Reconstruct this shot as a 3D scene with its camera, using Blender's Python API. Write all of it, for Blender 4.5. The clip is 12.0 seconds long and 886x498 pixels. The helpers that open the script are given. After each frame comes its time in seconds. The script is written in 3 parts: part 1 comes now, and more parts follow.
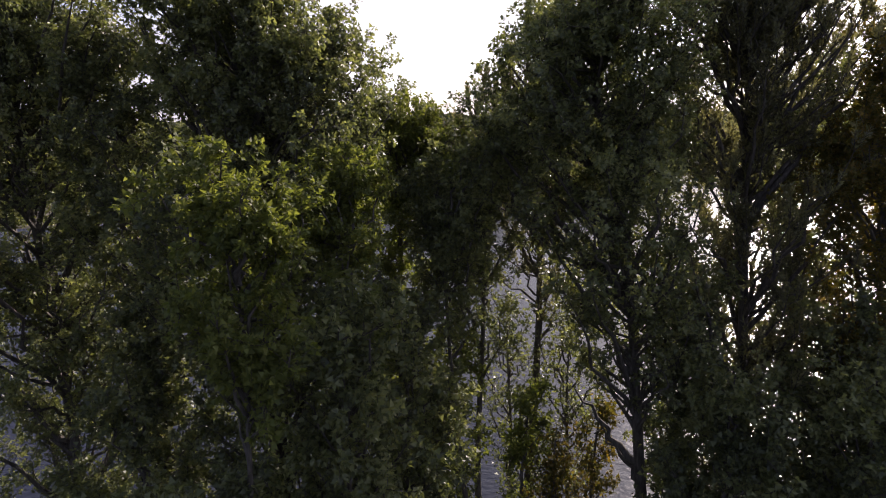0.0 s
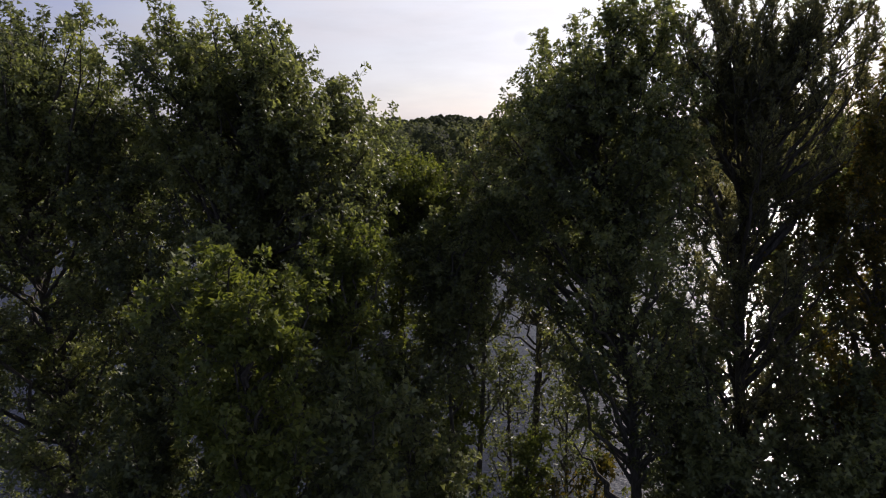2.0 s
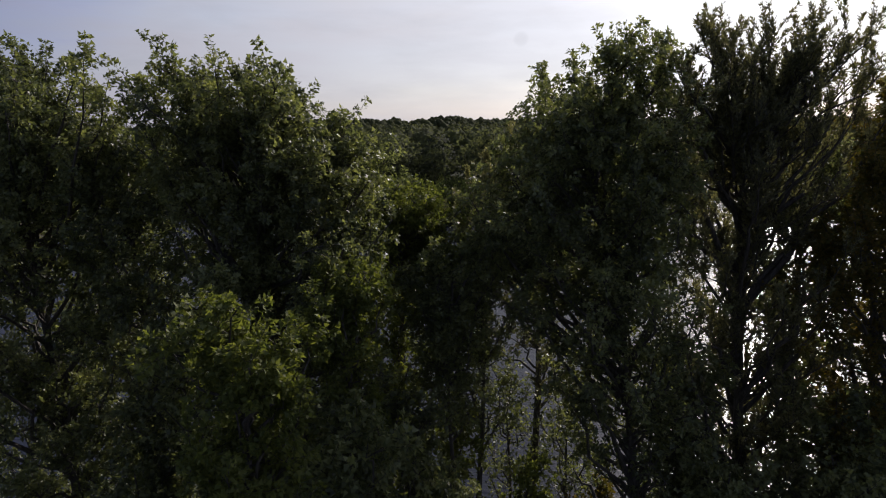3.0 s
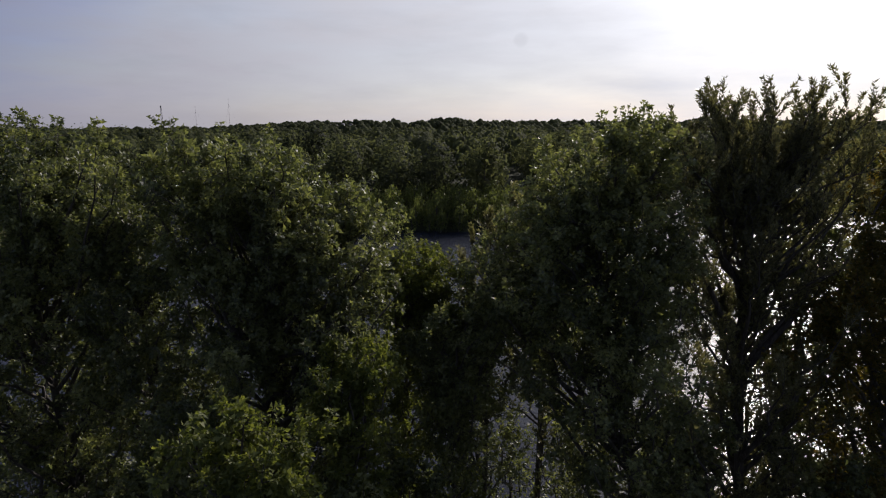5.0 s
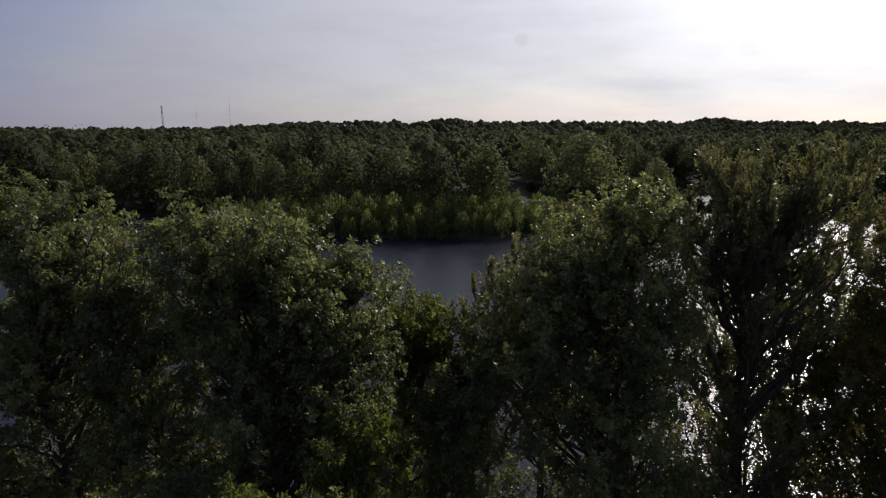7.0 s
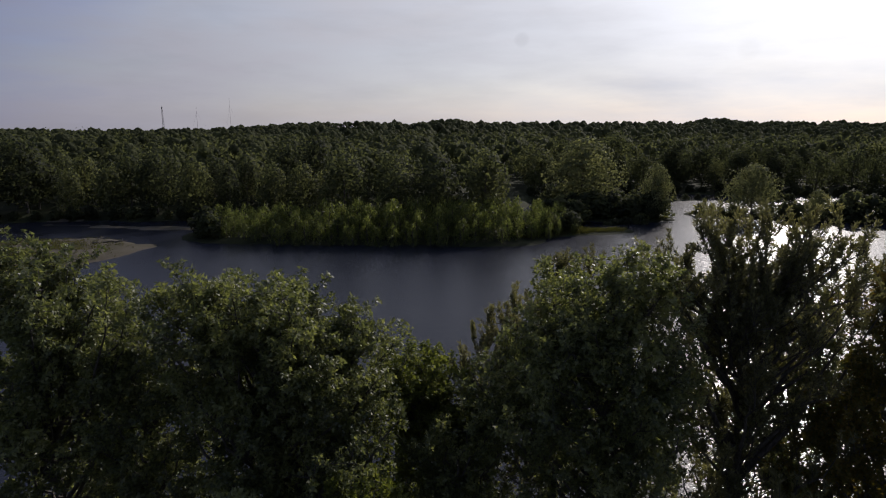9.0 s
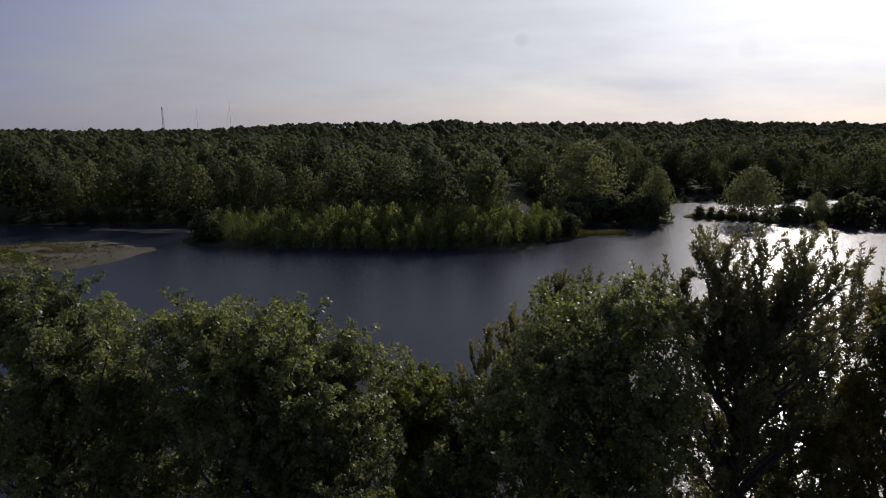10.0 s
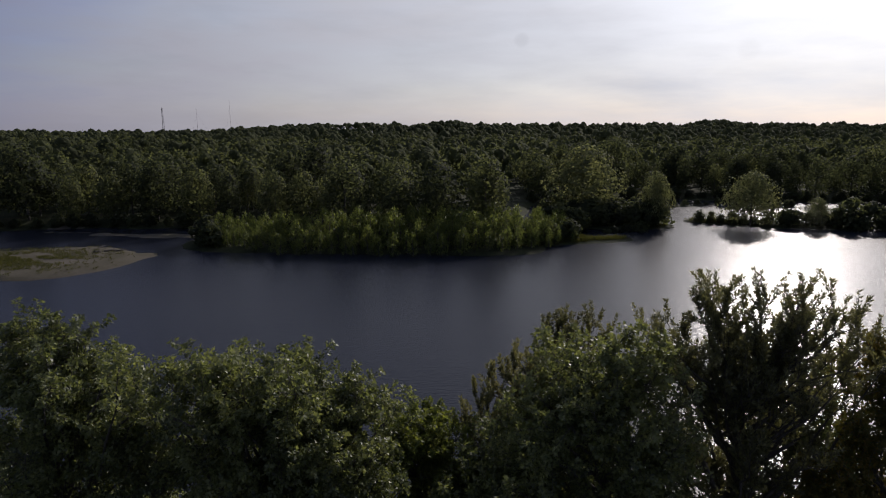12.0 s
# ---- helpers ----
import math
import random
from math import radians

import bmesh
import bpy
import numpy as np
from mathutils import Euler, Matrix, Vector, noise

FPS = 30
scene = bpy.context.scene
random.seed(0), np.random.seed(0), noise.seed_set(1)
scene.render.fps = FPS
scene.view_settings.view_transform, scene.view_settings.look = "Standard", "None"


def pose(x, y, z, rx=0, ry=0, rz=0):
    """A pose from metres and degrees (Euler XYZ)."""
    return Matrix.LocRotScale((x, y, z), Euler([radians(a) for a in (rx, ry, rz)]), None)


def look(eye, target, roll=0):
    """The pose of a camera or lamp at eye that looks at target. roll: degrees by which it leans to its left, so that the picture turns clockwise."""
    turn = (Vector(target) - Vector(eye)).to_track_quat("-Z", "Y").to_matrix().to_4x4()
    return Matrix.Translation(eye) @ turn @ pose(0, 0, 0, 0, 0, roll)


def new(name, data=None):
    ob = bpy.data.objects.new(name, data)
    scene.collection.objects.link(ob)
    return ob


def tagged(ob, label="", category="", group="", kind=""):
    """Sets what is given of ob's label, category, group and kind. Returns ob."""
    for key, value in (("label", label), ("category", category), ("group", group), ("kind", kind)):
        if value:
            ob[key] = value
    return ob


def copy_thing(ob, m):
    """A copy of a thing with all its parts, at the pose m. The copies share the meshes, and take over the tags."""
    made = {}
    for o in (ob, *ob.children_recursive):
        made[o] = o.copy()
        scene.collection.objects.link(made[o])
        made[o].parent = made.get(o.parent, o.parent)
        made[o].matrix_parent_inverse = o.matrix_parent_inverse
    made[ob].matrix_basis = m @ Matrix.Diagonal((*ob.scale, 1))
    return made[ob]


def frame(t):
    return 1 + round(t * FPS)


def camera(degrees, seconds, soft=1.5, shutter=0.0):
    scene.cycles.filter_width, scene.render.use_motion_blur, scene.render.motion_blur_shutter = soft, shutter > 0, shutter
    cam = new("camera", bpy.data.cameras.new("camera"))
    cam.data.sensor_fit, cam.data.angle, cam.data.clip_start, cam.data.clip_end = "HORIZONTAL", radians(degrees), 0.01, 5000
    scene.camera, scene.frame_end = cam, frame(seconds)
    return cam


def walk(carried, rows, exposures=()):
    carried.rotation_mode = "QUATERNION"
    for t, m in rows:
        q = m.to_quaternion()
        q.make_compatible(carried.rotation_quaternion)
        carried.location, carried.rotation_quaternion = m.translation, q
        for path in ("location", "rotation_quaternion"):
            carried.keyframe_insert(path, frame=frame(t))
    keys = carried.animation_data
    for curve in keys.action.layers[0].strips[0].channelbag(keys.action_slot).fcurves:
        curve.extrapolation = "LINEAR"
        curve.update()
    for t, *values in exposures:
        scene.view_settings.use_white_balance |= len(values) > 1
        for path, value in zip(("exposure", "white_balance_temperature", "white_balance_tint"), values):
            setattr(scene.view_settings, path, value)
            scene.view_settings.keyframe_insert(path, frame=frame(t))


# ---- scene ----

# ---- camera ----
cam = camera(71.9, 12.0, soft=1.1)
PATH = [
    (0, pose(0.24, -0.60, 16.13, 77.87, 0.21, 0.03)),
    (0.5, pose(0.22, -0.60, 16.47, 77.91, 0.21, 0.02)),
    (1, pose(0.20, -0.58, 16.82, 77.89, 0.22, -0.02)),
    (1.5, pose(0.20, -0.54, 17.18, 77.93, 0.21, -0.05)),
    (2, pose(0.20, -0.50, 17.55, 77.96, 0.22, -0.05)),
    (2.5, pose(0.20, -0.47, 17.90, 78.02, 0.19, -0.04)),
    (3, pose(0.21, -0.45, 18.22, 78.02, 0.22, -0.03)),
    (5, pose(0.08, -0.30, 19.74, 78.08, 0.01, -0.07)),
    (5.5, pose(0.07, -0.28, 20.09, 78.05, -0.10, -0.10)),
    (6, pose(0.06, -0.26, 20.43, 78.05, -0.13, -0.10)),
    (6.5, pose(0.04, -0.23, 20.76, 78.05, -0.10, -0.04)),
    (7, pose(0.04, -0.20, 21.09, 78.07, -0.09, -0.01)),
    (9, pose(0.05, -0.02, 22.40, 78.06, -0.04, 0.01)),
    (9.5, pose(0.08, -0.01, 22.70, 78.07, -0.04, 0.01)),
    (10, pose(0.09, -0.01, 22.97, 78.08, -0.05, 0.01)),
    (10.5, pose(0.07, -0.01, 23.23, 78.08, -0.11, 0.00)),
    (11, pose(0.04, -0.01, 23.50, 78.09, -0.06, -0.02)),
    (11.5, pose(0.01, -0.01, 23.76, 78.10, -0.05, -0.02)),
    (12, pose(-0.00, 0.00, 24.00, 78.09, -0.05, 0.00)),
]
EXPOSURES = [(0.0, 1.4, 6300, 24), (1.5, 0.8, 6150, 20), (2.5, 0.45, 6050, 17), (5.0, 0.2, 6000, 16), (12.0, 0.0, 5950, 16)]
walk(cam, PATH, EXPOSURES)

# ---- light ----
SUN_AZIMUTH, SUN_HEIGHT = radians(31), radians(27)
SUN_WAY = Vector((math.sin(SUN_AZIMUTH) * math.cos(SUN_HEIGHT), math.cos(SUN_AZIMUTH) * math.cos(SUN_HEIGHT), math.sin(SUN_HEIGHT)))
sun = new("sun", bpy.data.lights.new("sun", "SUN"))
sun.data.energy, sun.data.angle, sun.data.color = 3.3, radians(0.8), (1.0, 0.9, 0.76)
sun.matrix_world = look(SUN_WAY * 400, (0, 0, 0))

world = bpy.data.worlds.new("sky")
scene.world = world
world.use_nodes = True
wn, wl = world.node_tree.nodes, world.node_tree.links
sky = wn.new("ShaderNodeTexSky")
sky.sky_type, sky.sun_disc = "NISHITA", False
sky.sun_elevation, sky.sun_rotation = SUN_HEIGHT, SUN_AZIMUTH
sky.air_density, sky.dust_density, sky.ozone_density = 1.0, 1.0, 2.0
clear = wn.new("ShaderNodeVectorMath")
clear.operation = "SCALE"
clear.inputs["Scale"].default_value = 0.09
wl.new(sky.outputs["Color"], clear.inputs[0])
# thin high cloud that brightens towards the sun
way_up = wn.new("ShaderNodeTexCoord")
near_sun = wn.new("ShaderNodeVectorMath")
near_sun.operation = "DOT_PRODUCT"
near_sun.inputs[1].default_value = SUN_WAY
wl.new(way_up.outputs["Generated"], near_sun.inputs[0])
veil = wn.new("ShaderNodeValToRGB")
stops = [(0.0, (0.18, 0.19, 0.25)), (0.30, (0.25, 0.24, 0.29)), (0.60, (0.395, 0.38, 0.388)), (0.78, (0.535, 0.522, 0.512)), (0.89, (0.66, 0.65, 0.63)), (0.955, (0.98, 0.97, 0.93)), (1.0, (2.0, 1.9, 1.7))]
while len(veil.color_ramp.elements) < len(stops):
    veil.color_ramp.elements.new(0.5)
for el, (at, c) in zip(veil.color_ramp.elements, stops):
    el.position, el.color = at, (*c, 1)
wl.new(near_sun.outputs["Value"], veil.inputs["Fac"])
streak = wn.new("ShaderNodeMapping")
streak.inputs["Scale"].default_value = (1.0, 1.0, 5.0)
wl.new(way_up.outputs["Generated"], streak.inputs["Vector"])
wisps = wn.new("ShaderNodeTexNoise")
wisps.inputs["Scale"].default_value, wisps.inputs["Detail"].default_value, wisps.inputs["Roughness"].default_value = 2.2, 6, 0.55
wl.new(streak.outputs["Vector"], wisps.inputs["Vector"])
cover = wn.new("ShaderNodeMapRange")
cover.inputs["From Min"].default_value, cover.inputs["From Max"].default_value = 0.35, 0.65
cover.inputs["To Min"].default_value, cover.inputs["To Max"].default_value = 0.74, 0.98
wl.new(wisps.outputs["Fac"], cover.inputs["Value"])
height = wn.new("ShaderNodeSeparateXYZ")
wl.new(way_up.outputs["Generated"], height.inputs["Vector"])
thin = wn.new("ShaderNodeMapRange")
thin.inputs["From Min"].default_value, thin.inputs["From Max"].default_value = 0.2, 0.9
thin.inputs["To Min"].default_value, thin.inputs["To Max"].default_value = 1.0, 0.35
wl.new(height.outputs["Z"], thin.inputs["Value"])
veiled = wn.new("ShaderNodeMath")
veiled.operation = "MULTIPLY"
wl.new(cover.outputs["Result"], veiled.inputs[0])
wl.new(thin.outputs["Result"], veiled.inputs[1])
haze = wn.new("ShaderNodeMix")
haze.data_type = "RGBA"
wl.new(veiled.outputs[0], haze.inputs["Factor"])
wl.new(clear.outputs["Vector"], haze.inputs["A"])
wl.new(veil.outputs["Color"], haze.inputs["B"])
back = wn["Background"]
back.inputs["Strength"].default_value = 1.0
small = wn.new("ShaderNodeTexNoise")
small.inputs["Scale"].default_value, small.inputs["Detail"].default_value, small.inputs["Roughness"].default_value = 5.5, 5, 0.6
wl.new(streak.outputs["Vector"], small.inputs["Vector"])
shade = wn.new("ShaderNodeMapRange")
shade.inputs["From Min"].default_value, shade.inputs["From Max"].default_value = 0.3, 0.55
shade.inputs["To Min"].default_value, shade.inputs["To Max"].default_value = 0.94, 1.01
wl.new(small.outputs["Fac"], shade.inputs["Value"])
cloudy = wn.new("ShaderNodeVectorMath")
cloudy.operation = "SCALE"
wl.new(haze.outputs["Result"], cloudy.inputs[0])
wl.new(shade.outputs["Result"], cloudy.inputs["Scale"])
# a clearer blue patch, and two small grey cloudlets
def sky_spot(azimuth, up, inner, outer, ragged):
    a, u = radians(azimuth), radians(up)
    near = wn.new("ShaderNodeVectorMath")
    near.operation = "DOT_PRODUCT"
    near.inputs[1].default_value = (math.sin(a) * math.cos(u), math.cos(a) * math.cos(u), math.sin(u))
    wl.new(way_up.outputs["Generated"], near.inputs[0])
    uneven = wn.new("ShaderNodeMath")
    uneven.operation = "MULTIPLY_ADD"
    uneven.inputs[1].default_value = ragged
    wl.new(small.outputs["Fac"], uneven.inputs[0])
    wl.new(near.outputs["Value"], uneven.inputs[2])
    spot = wn.new("ShaderNodeMapRange")
    spot.interpolation_type = "SMOOTHSTEP"
    spot.inputs["From Min"].default_value, spot.inputs["From Max"].default_value = math.cos(radians(outer)) + ragged * 0.5, math.cos(radians(inner)) + ragged * 0.5
    wl.new(uneven.outputs[0], spot.inputs["Value"])
    return spot.outputs["Result"]


seen = cloudy.outputs["Vector"]
for azimuth, up, inner, outer, ragged, tone in ((-42, 16, 9, 20, 0.06, (0.80, 0.85, 0.98)), (7.0, 6.9, 0.2, 0.75, 0.0001, (0.92, 0.92, 0.92)), (25.6, 5.6, 0.2, 1.1, 0.0002, (0.95, 0.95, 0.95)), (37.0, 7.8, 0.2, 1.0, 0.0002, (0.96, 0.96, 0.96))):
    tinted = wn.new("ShaderNodeMix")
    tinted.data_type, tinted.blend_type = "RGBA", "MULTIPLY"
    tinted.inputs["B"].default_value = (*tone, 1)
    wl.new(sky_spot(azimuth, up, inner, outer, ragged), tinted.inputs["Factor"])
    wl.new(seen, tinted.inputs["A"])
    seen = tinted.outputs["Result"]
wl.new(seen, back.inputs["Color"])


# ---- materials ----
def material(name):
    m = bpy.data.materials.new(name)
    m.use_nodes = True
    n = m.node_tree.nodes
    return m, n, m.node_tree.links, n["Principled BSDF"]


def ramp(n, l, source, stops):
    r = n.new("ShaderNodeValToRGB")
    e = r.color_ramp.elements
    while len(e) < len(stops):
        e.new(0.5)
    for el, (p, c) in zip(e, stops):
        el.position, el.color = p, (*c, 1)
    l.new(source, r.inputs["Fac"])
    return r.outputs["Color"]


def noise_node(n, l, scale, detail=4, vector=None):
    t = n.new("ShaderNodeTexNoise")
    t.inputs["Scale"].default_value, t.inputs["Detail"].default_value = scale, detail
    if vector is not None:
        l.new(vector, t.inputs["Vector"])
    return t.outputs["Fac"]


def place(n):
    return n.new("ShaderNodeNewGeometry").outputs["Position"]


def leaf_material(name, dark, mid, light, passing, clump=1.2, gloss=0.6, shine=0.3, patchy=0.40, each=0.15, single=0.65):
    """Leaves: colour differs leaf by leaf and clump by clump, and light passes through them."""
    m, n, l, p = material(name)
    geo = n.new("ShaderNodeNewGeometry")
    mix = n.new("ShaderNodeMath")
    mix.operation = "MULTIPLY_ADD"
    mix.inputs[1].default_value = single
    l.new(geo.outputs["Random Per Island"], mix.inputs[0])
    part_of = n.new("ShaderNodeMath")
    part_of.operation = "MULTIPLY"
    part_of.inputs[1].default_value = patchy
    l.new(noise_node(n, l, clump, 2, geo.outputs["Position"]), part_of.inputs[0])
    l.new(part_of.outputs[0], mix.inputs[2])
    own = n.new("ShaderNodeObjectInfo")
    shift = n.new("ShaderNodeMath")
    shift.operation = "MULTIPLY_ADD"
    shift.inputs[1].default_value = each
    l.new(own.outputs["Random"], shift.inputs[0])
    l.new(mix.outputs[0], shift.inputs[2])
    less = n.new("ShaderNodeMath")
    less.operation = "SUBTRACT"
    less.inputs[1].default_value = each * 0.5
    l.new(shift.outputs[0], less.inputs[0])
    col = ramp(n, l, less.outputs[0], [(0.12, dark), (0.5, mid), (0.85, light)])
    l.new(col, p.inputs["Base Color"])
    p.inputs["Roughness"].default_value = gloss
    p.inputs["Specular IOR Level"].default_value = shine
    tr = n.new("ShaderNodeBsdfTranslucent")
    tint = n.new("ShaderNodeMix")
    tint.data_type, tint.blend_type = "RGBA", "MULTIPLY"
    tint.inputs["Factor"].default_value = 1.0
    l.new(col, tint.inputs["A"])
    tint.inputs["B"].default_value = (*passing, 1)
    l.new(tint.outputs["Result"], tr.inputs["Color"])
    both = n.new("ShaderNodeMixShader")
    both.inputs["Fac"].default_value = 0.48
    l.new(p.outputs["BSDF"], both.inputs[1])
    l.new(tr.outputs["BSDF"], both.inputs[2])
    l.new(both.outputs["Shader"], n["Material Output"].inputs["Surface"])
    return m


LEAF = leaf_material("cottonwood_leaf", (0.052, 0.061, 0.035), (0.114, 0.130, 0.058), (0.195, 0.206, 0.089), (1.5, 1.5, 0.77), gloss=0.45, shine=0.42, each=0.5)
# yellowish leaves; sun falling on the young trees is put into this colour
LEAF_LIGHT = leaf_material("sunlit_yellow_leaf", (0.058, 0.074, 0.022), (0.108, 0.126, 0.034), (0.165, 0.178, 0.052), (1.6, 1.6, 0.7))
LEAF_SPIKY = leaf_material("willow_leaf", (0.060, 0.062, 0.040), (0.124, 0.125, 0.066), (0.200, 0.198, 0.096), (1.5, 1.42, 0.85), gloss=0.45, shine=0.42, each=0.4)
LEAF_RUSTY = leaf_material("turning_leaf", (0.04, 0.05, 0.012), (0.09, 0.085, 0.02), (0.15, 0.11, 0.03), (1.6, 1.4, 0.6))
WOOD_LEAF = leaf_material("forest_leaf", (0.026, 0.031, 0.020), (0.050, 0.058, 0.032), (0.090, 0.097, 0.047), (2.1, 2.05, 1.3), 0.15, 0.8, 0.15, 0.65, 0.6, 0.25)
# pale foliage, lightened further: haze over the spit trees is put into the colour
LONE_LEAF = leaf_material("hazed_spit_leaf", (0.070, 0.080, 0.045), (0.110, 0.122, 0.064), (0.16, 0.170, 0.09), (1.8, 1.7, 1.1), 0.3, 0.8, 0.15)
ISLAND_LEAF = leaf_material("island_willow_leaf", (0.040, 0.052, 0.020), (0.080, 0.096, 0.032), (0.13, 0.145, 0.048), (2.2, 2.2, 1.2), 0.25, 0.5)
def leafy(m, scale, deep):
    n, l = m.node_tree.nodes, m.node_tree.links
    bump = n.new("ShaderNodeBump")
    bump.inputs["Strength"].default_value, bump.inputs["Distance"].default_value = 1.0, deep
    l.new(noise_node(n, l, scale, 4, place(n)), bump.inputs["Height"])
    l.new(bump.outputs["Normal"], n["Principled BSDF"].inputs["Normal"])
    return m


FAR_LEAF = leaf_material("far_wood_leaf", (0.037, 0.043, 0.024), (0.065, 0.073, 0.036), (0.10, 0.11, 0.052), (1.9, 1.85, 1.2), 0.07, 0.9, 0.1, 0.95, 0.0, 0.15)
leafy(FAR_LEAF, 0.5, 1.6)

BARK, n, l, p = material("bark")
pos = place(n)
stretch = n.new("ShaderNodeMapping")
stretch.inputs["Scale"].default_value = (9, 9, 1.6)
l.new(pos, stretch.inputs["Vector"])
grain = noise_node(n, l, 2.0, 8, stretch.outputs["Vector"])
l.new(ramp(n, l, grain, [(0.3, (0.025, 0.021, 0.018)), (0.52, (0.06, 0.052, 0.043)), (0.75, (0.12, 0.105, 0.09))]), p.inputs["Base Color"])
p.inputs["Roughness"].default_value = 0.9
bump = n.new("ShaderNodeBump")
bump.inputs["Strength"].default_value, bump.inputs["Distance"].default_value = 0.7, 0.03
l.new(grain, bump.inputs["Height"])
l.new(bump.outputs["Normal"], p.inputs["Normal"])

WATER, n, l, p = material("river_water")
p.inputs["Base Color"].default_value = (0.011, 0.013, 0.022, 1)
p.inputs["Roughness"].default_value = 0.27
p.inputs["Specular IOR Level"].default_value = 0.21
p.inputs["IOR"].default_value = 1.333
pos = place(n)
swirl = n.new("ShaderNodeMapping")
swirl.inputs["Rotation"].default_value = (0, 0, radians(-12))
swirl.inputs["Scale"].default_value = (0.42, 1.0, 1.0)
l.new(pos, swirl.inputs["Vector"])
ripple = noise_node(n, l, 7.0, 3, swirl.outputs["Vector"])
chop = noise_node(n, l, 2.8, 3, swirl.outputs["Vector"])
patches = noise_node(n, l, 0.035, 3, swirl.outputs["Vector"])
rough_here = n.new("ShaderNodeMapRange")
rough_here.inputs["From Min"].default_value, rough_here.inputs["From Max"].default_value = 0.35, 0.65
rough_here.inputs["To Min"].default_value, rough_here.inputs["To Max"].default_value = 0.65, 1.0
l.new(patches, rough_here.inputs["Value"])
b1 = n.new("ShaderNodeBump")
b1.inputs["Distance"].default_value = 0.065
l.new(rough_here.outputs["Result"], b1.inputs["Strength"])
l.new(chop, b1.inputs["Height"])
b2 = n.new("ShaderNodeBump")
b2.inputs["Distance"].default_value = 0.016
l.new(rough_here.outputs["Result"], b2.inputs["Strength"])
l.new(ripple, b2.inputs["Height"])
l.new(b1.outputs["Normal"], b2.inputs["Normal"])
l.new(b2.outputs["Normal"], p.inputs["Normal"])


def soil(name, stops, scale, fine, fine_stops, relief=0.05):
    m, n, l, p = material(name)
    pos = place(n)
    a = ramp(n, l, noise_node(n, l, scale, 5, pos), stops)
    b = ramp(n, l, noise_node(n, l, fine, 6, pos), fine_stops)
    mix = n.new("ShaderNodeMix")
    mix.data_type, mix.blend_type = "RGBA", "MULTIPLY"
    mix.inputs["Factor"].default_value = 1.0
    l.new(a, mix.inputs["A"])
    l.new(b, mix.inputs["B"])
    l.new(mix.outputs["Result"], p.inputs["Base Color"])
    p.inputs["Roughness"].default_value = 0.95
    p.inputs["Specular IOR Level"].default_value = 0.08
    bump = n.new("ShaderNodeBump")
    bump.inputs["Strength"].default_value, bump.inputs["Distance"].default_value = 0.8, relief
    l.new(noise_node(n, l, fine * 1.7, 5, pos), bump.inputs["Height"])
    l.new(bump.outputs["Normal"], p.inputs["Normal"])
    return m


GROUND = soil("bank_soil", [(0.35, (0.022, 0.025, 0.013)), (0.55, (0.036, 0.042, 0.018)), (0.7, (0.048, 0.043, 0.030))], 0.25, 4.0,
              [(0.3, (0.6, 0.6, 0.6)), (0.7, (1, 1, 1))])
SAND = soil("river_sand", [(0.3, (0.125, 0.11, 0.09)), (0.6, (0.085, 0.075, 0.052)), (0.75, (0.06, 0.062, 0.03))], 0.15, 2.0,
            [(0.25, (0.7, 0.7, 0.7)), (0.75, (1, 1, 1))])
STEEL, n, l, p = material("mast_steel")
l.new(ramp(n, l, noise_node(n, l, 0.4, 3, place(n)), [(0.3, (0.16, 0.15, 0.15)), (0.7, (0.26, 0.25, 0.25))]), p.inputs["Base Color"])
p.inputs["Metallic"].default_value, p.inputs["Roughness"].default_value = 0.6, 0.6


GRASS = leaf_material("bar_grass", (0.032, 0.038, 0.014), (0.058, 0.064, 0.022), (0.09, 0.09, 0.034), (1.4, 1.3, 0.7), 0.5, 0.8, 0.15)


def plain(name, low, high, scale, rough):
    m, n, l, p = material(name)
    l.new(ramp(n, l, noise_node(n, l, scale, 4, place(n)), [(0.3, low), (0.7, high)]), p.inputs["Base Color"])
    p.inputs["Roughness"].default_value = rough
    return m


SIDING = plain("white_siding", (0.62, 0.60, 0.57), (0.78, 0.77, 0.74), 0.7, 0.7)
ROOF = plain("grey_shingle", (0.17, 0.15, 0.14), (0.24, 0.22, 0.20), 0.9, 1.0)
PANE = plain("window_glass", (0.02, 0.024, 0.03), (0.03, 0.034, 0.04), 0.5, 0.08)


# ---- building helpers ----
def mesh_of(name, verts, faces):
    """A mesh from arrays: verts (n, 3), faces (m, k) all with k corners."""
    verts, faces = np.asarray(verts, np.float32), np.asarray(faces, np.int32)
    me = bpy.data.meshes.new(name)
    k = faces.shape[1]
    me.vertices.add(len(verts))
    me.vertices.foreach_set("co", verts.ravel())
    me.loops.add(faces.size)
    me.loops.foreach_set("vertex_index", faces.ravel())
    me.polygons.add(len(faces))
    me.polygons.foreach_set("loop_start", np.arange(0, faces.size, k, dtype=np.int32))
    me.update(calc_edges=True)
    return me


def part(name, me, mat, parent=None, label=""):
    ob = new(name, me)
    if not me.materials:
        me.materials.append(mat)
    ob.parent = parent
    return tagged(ob, label)


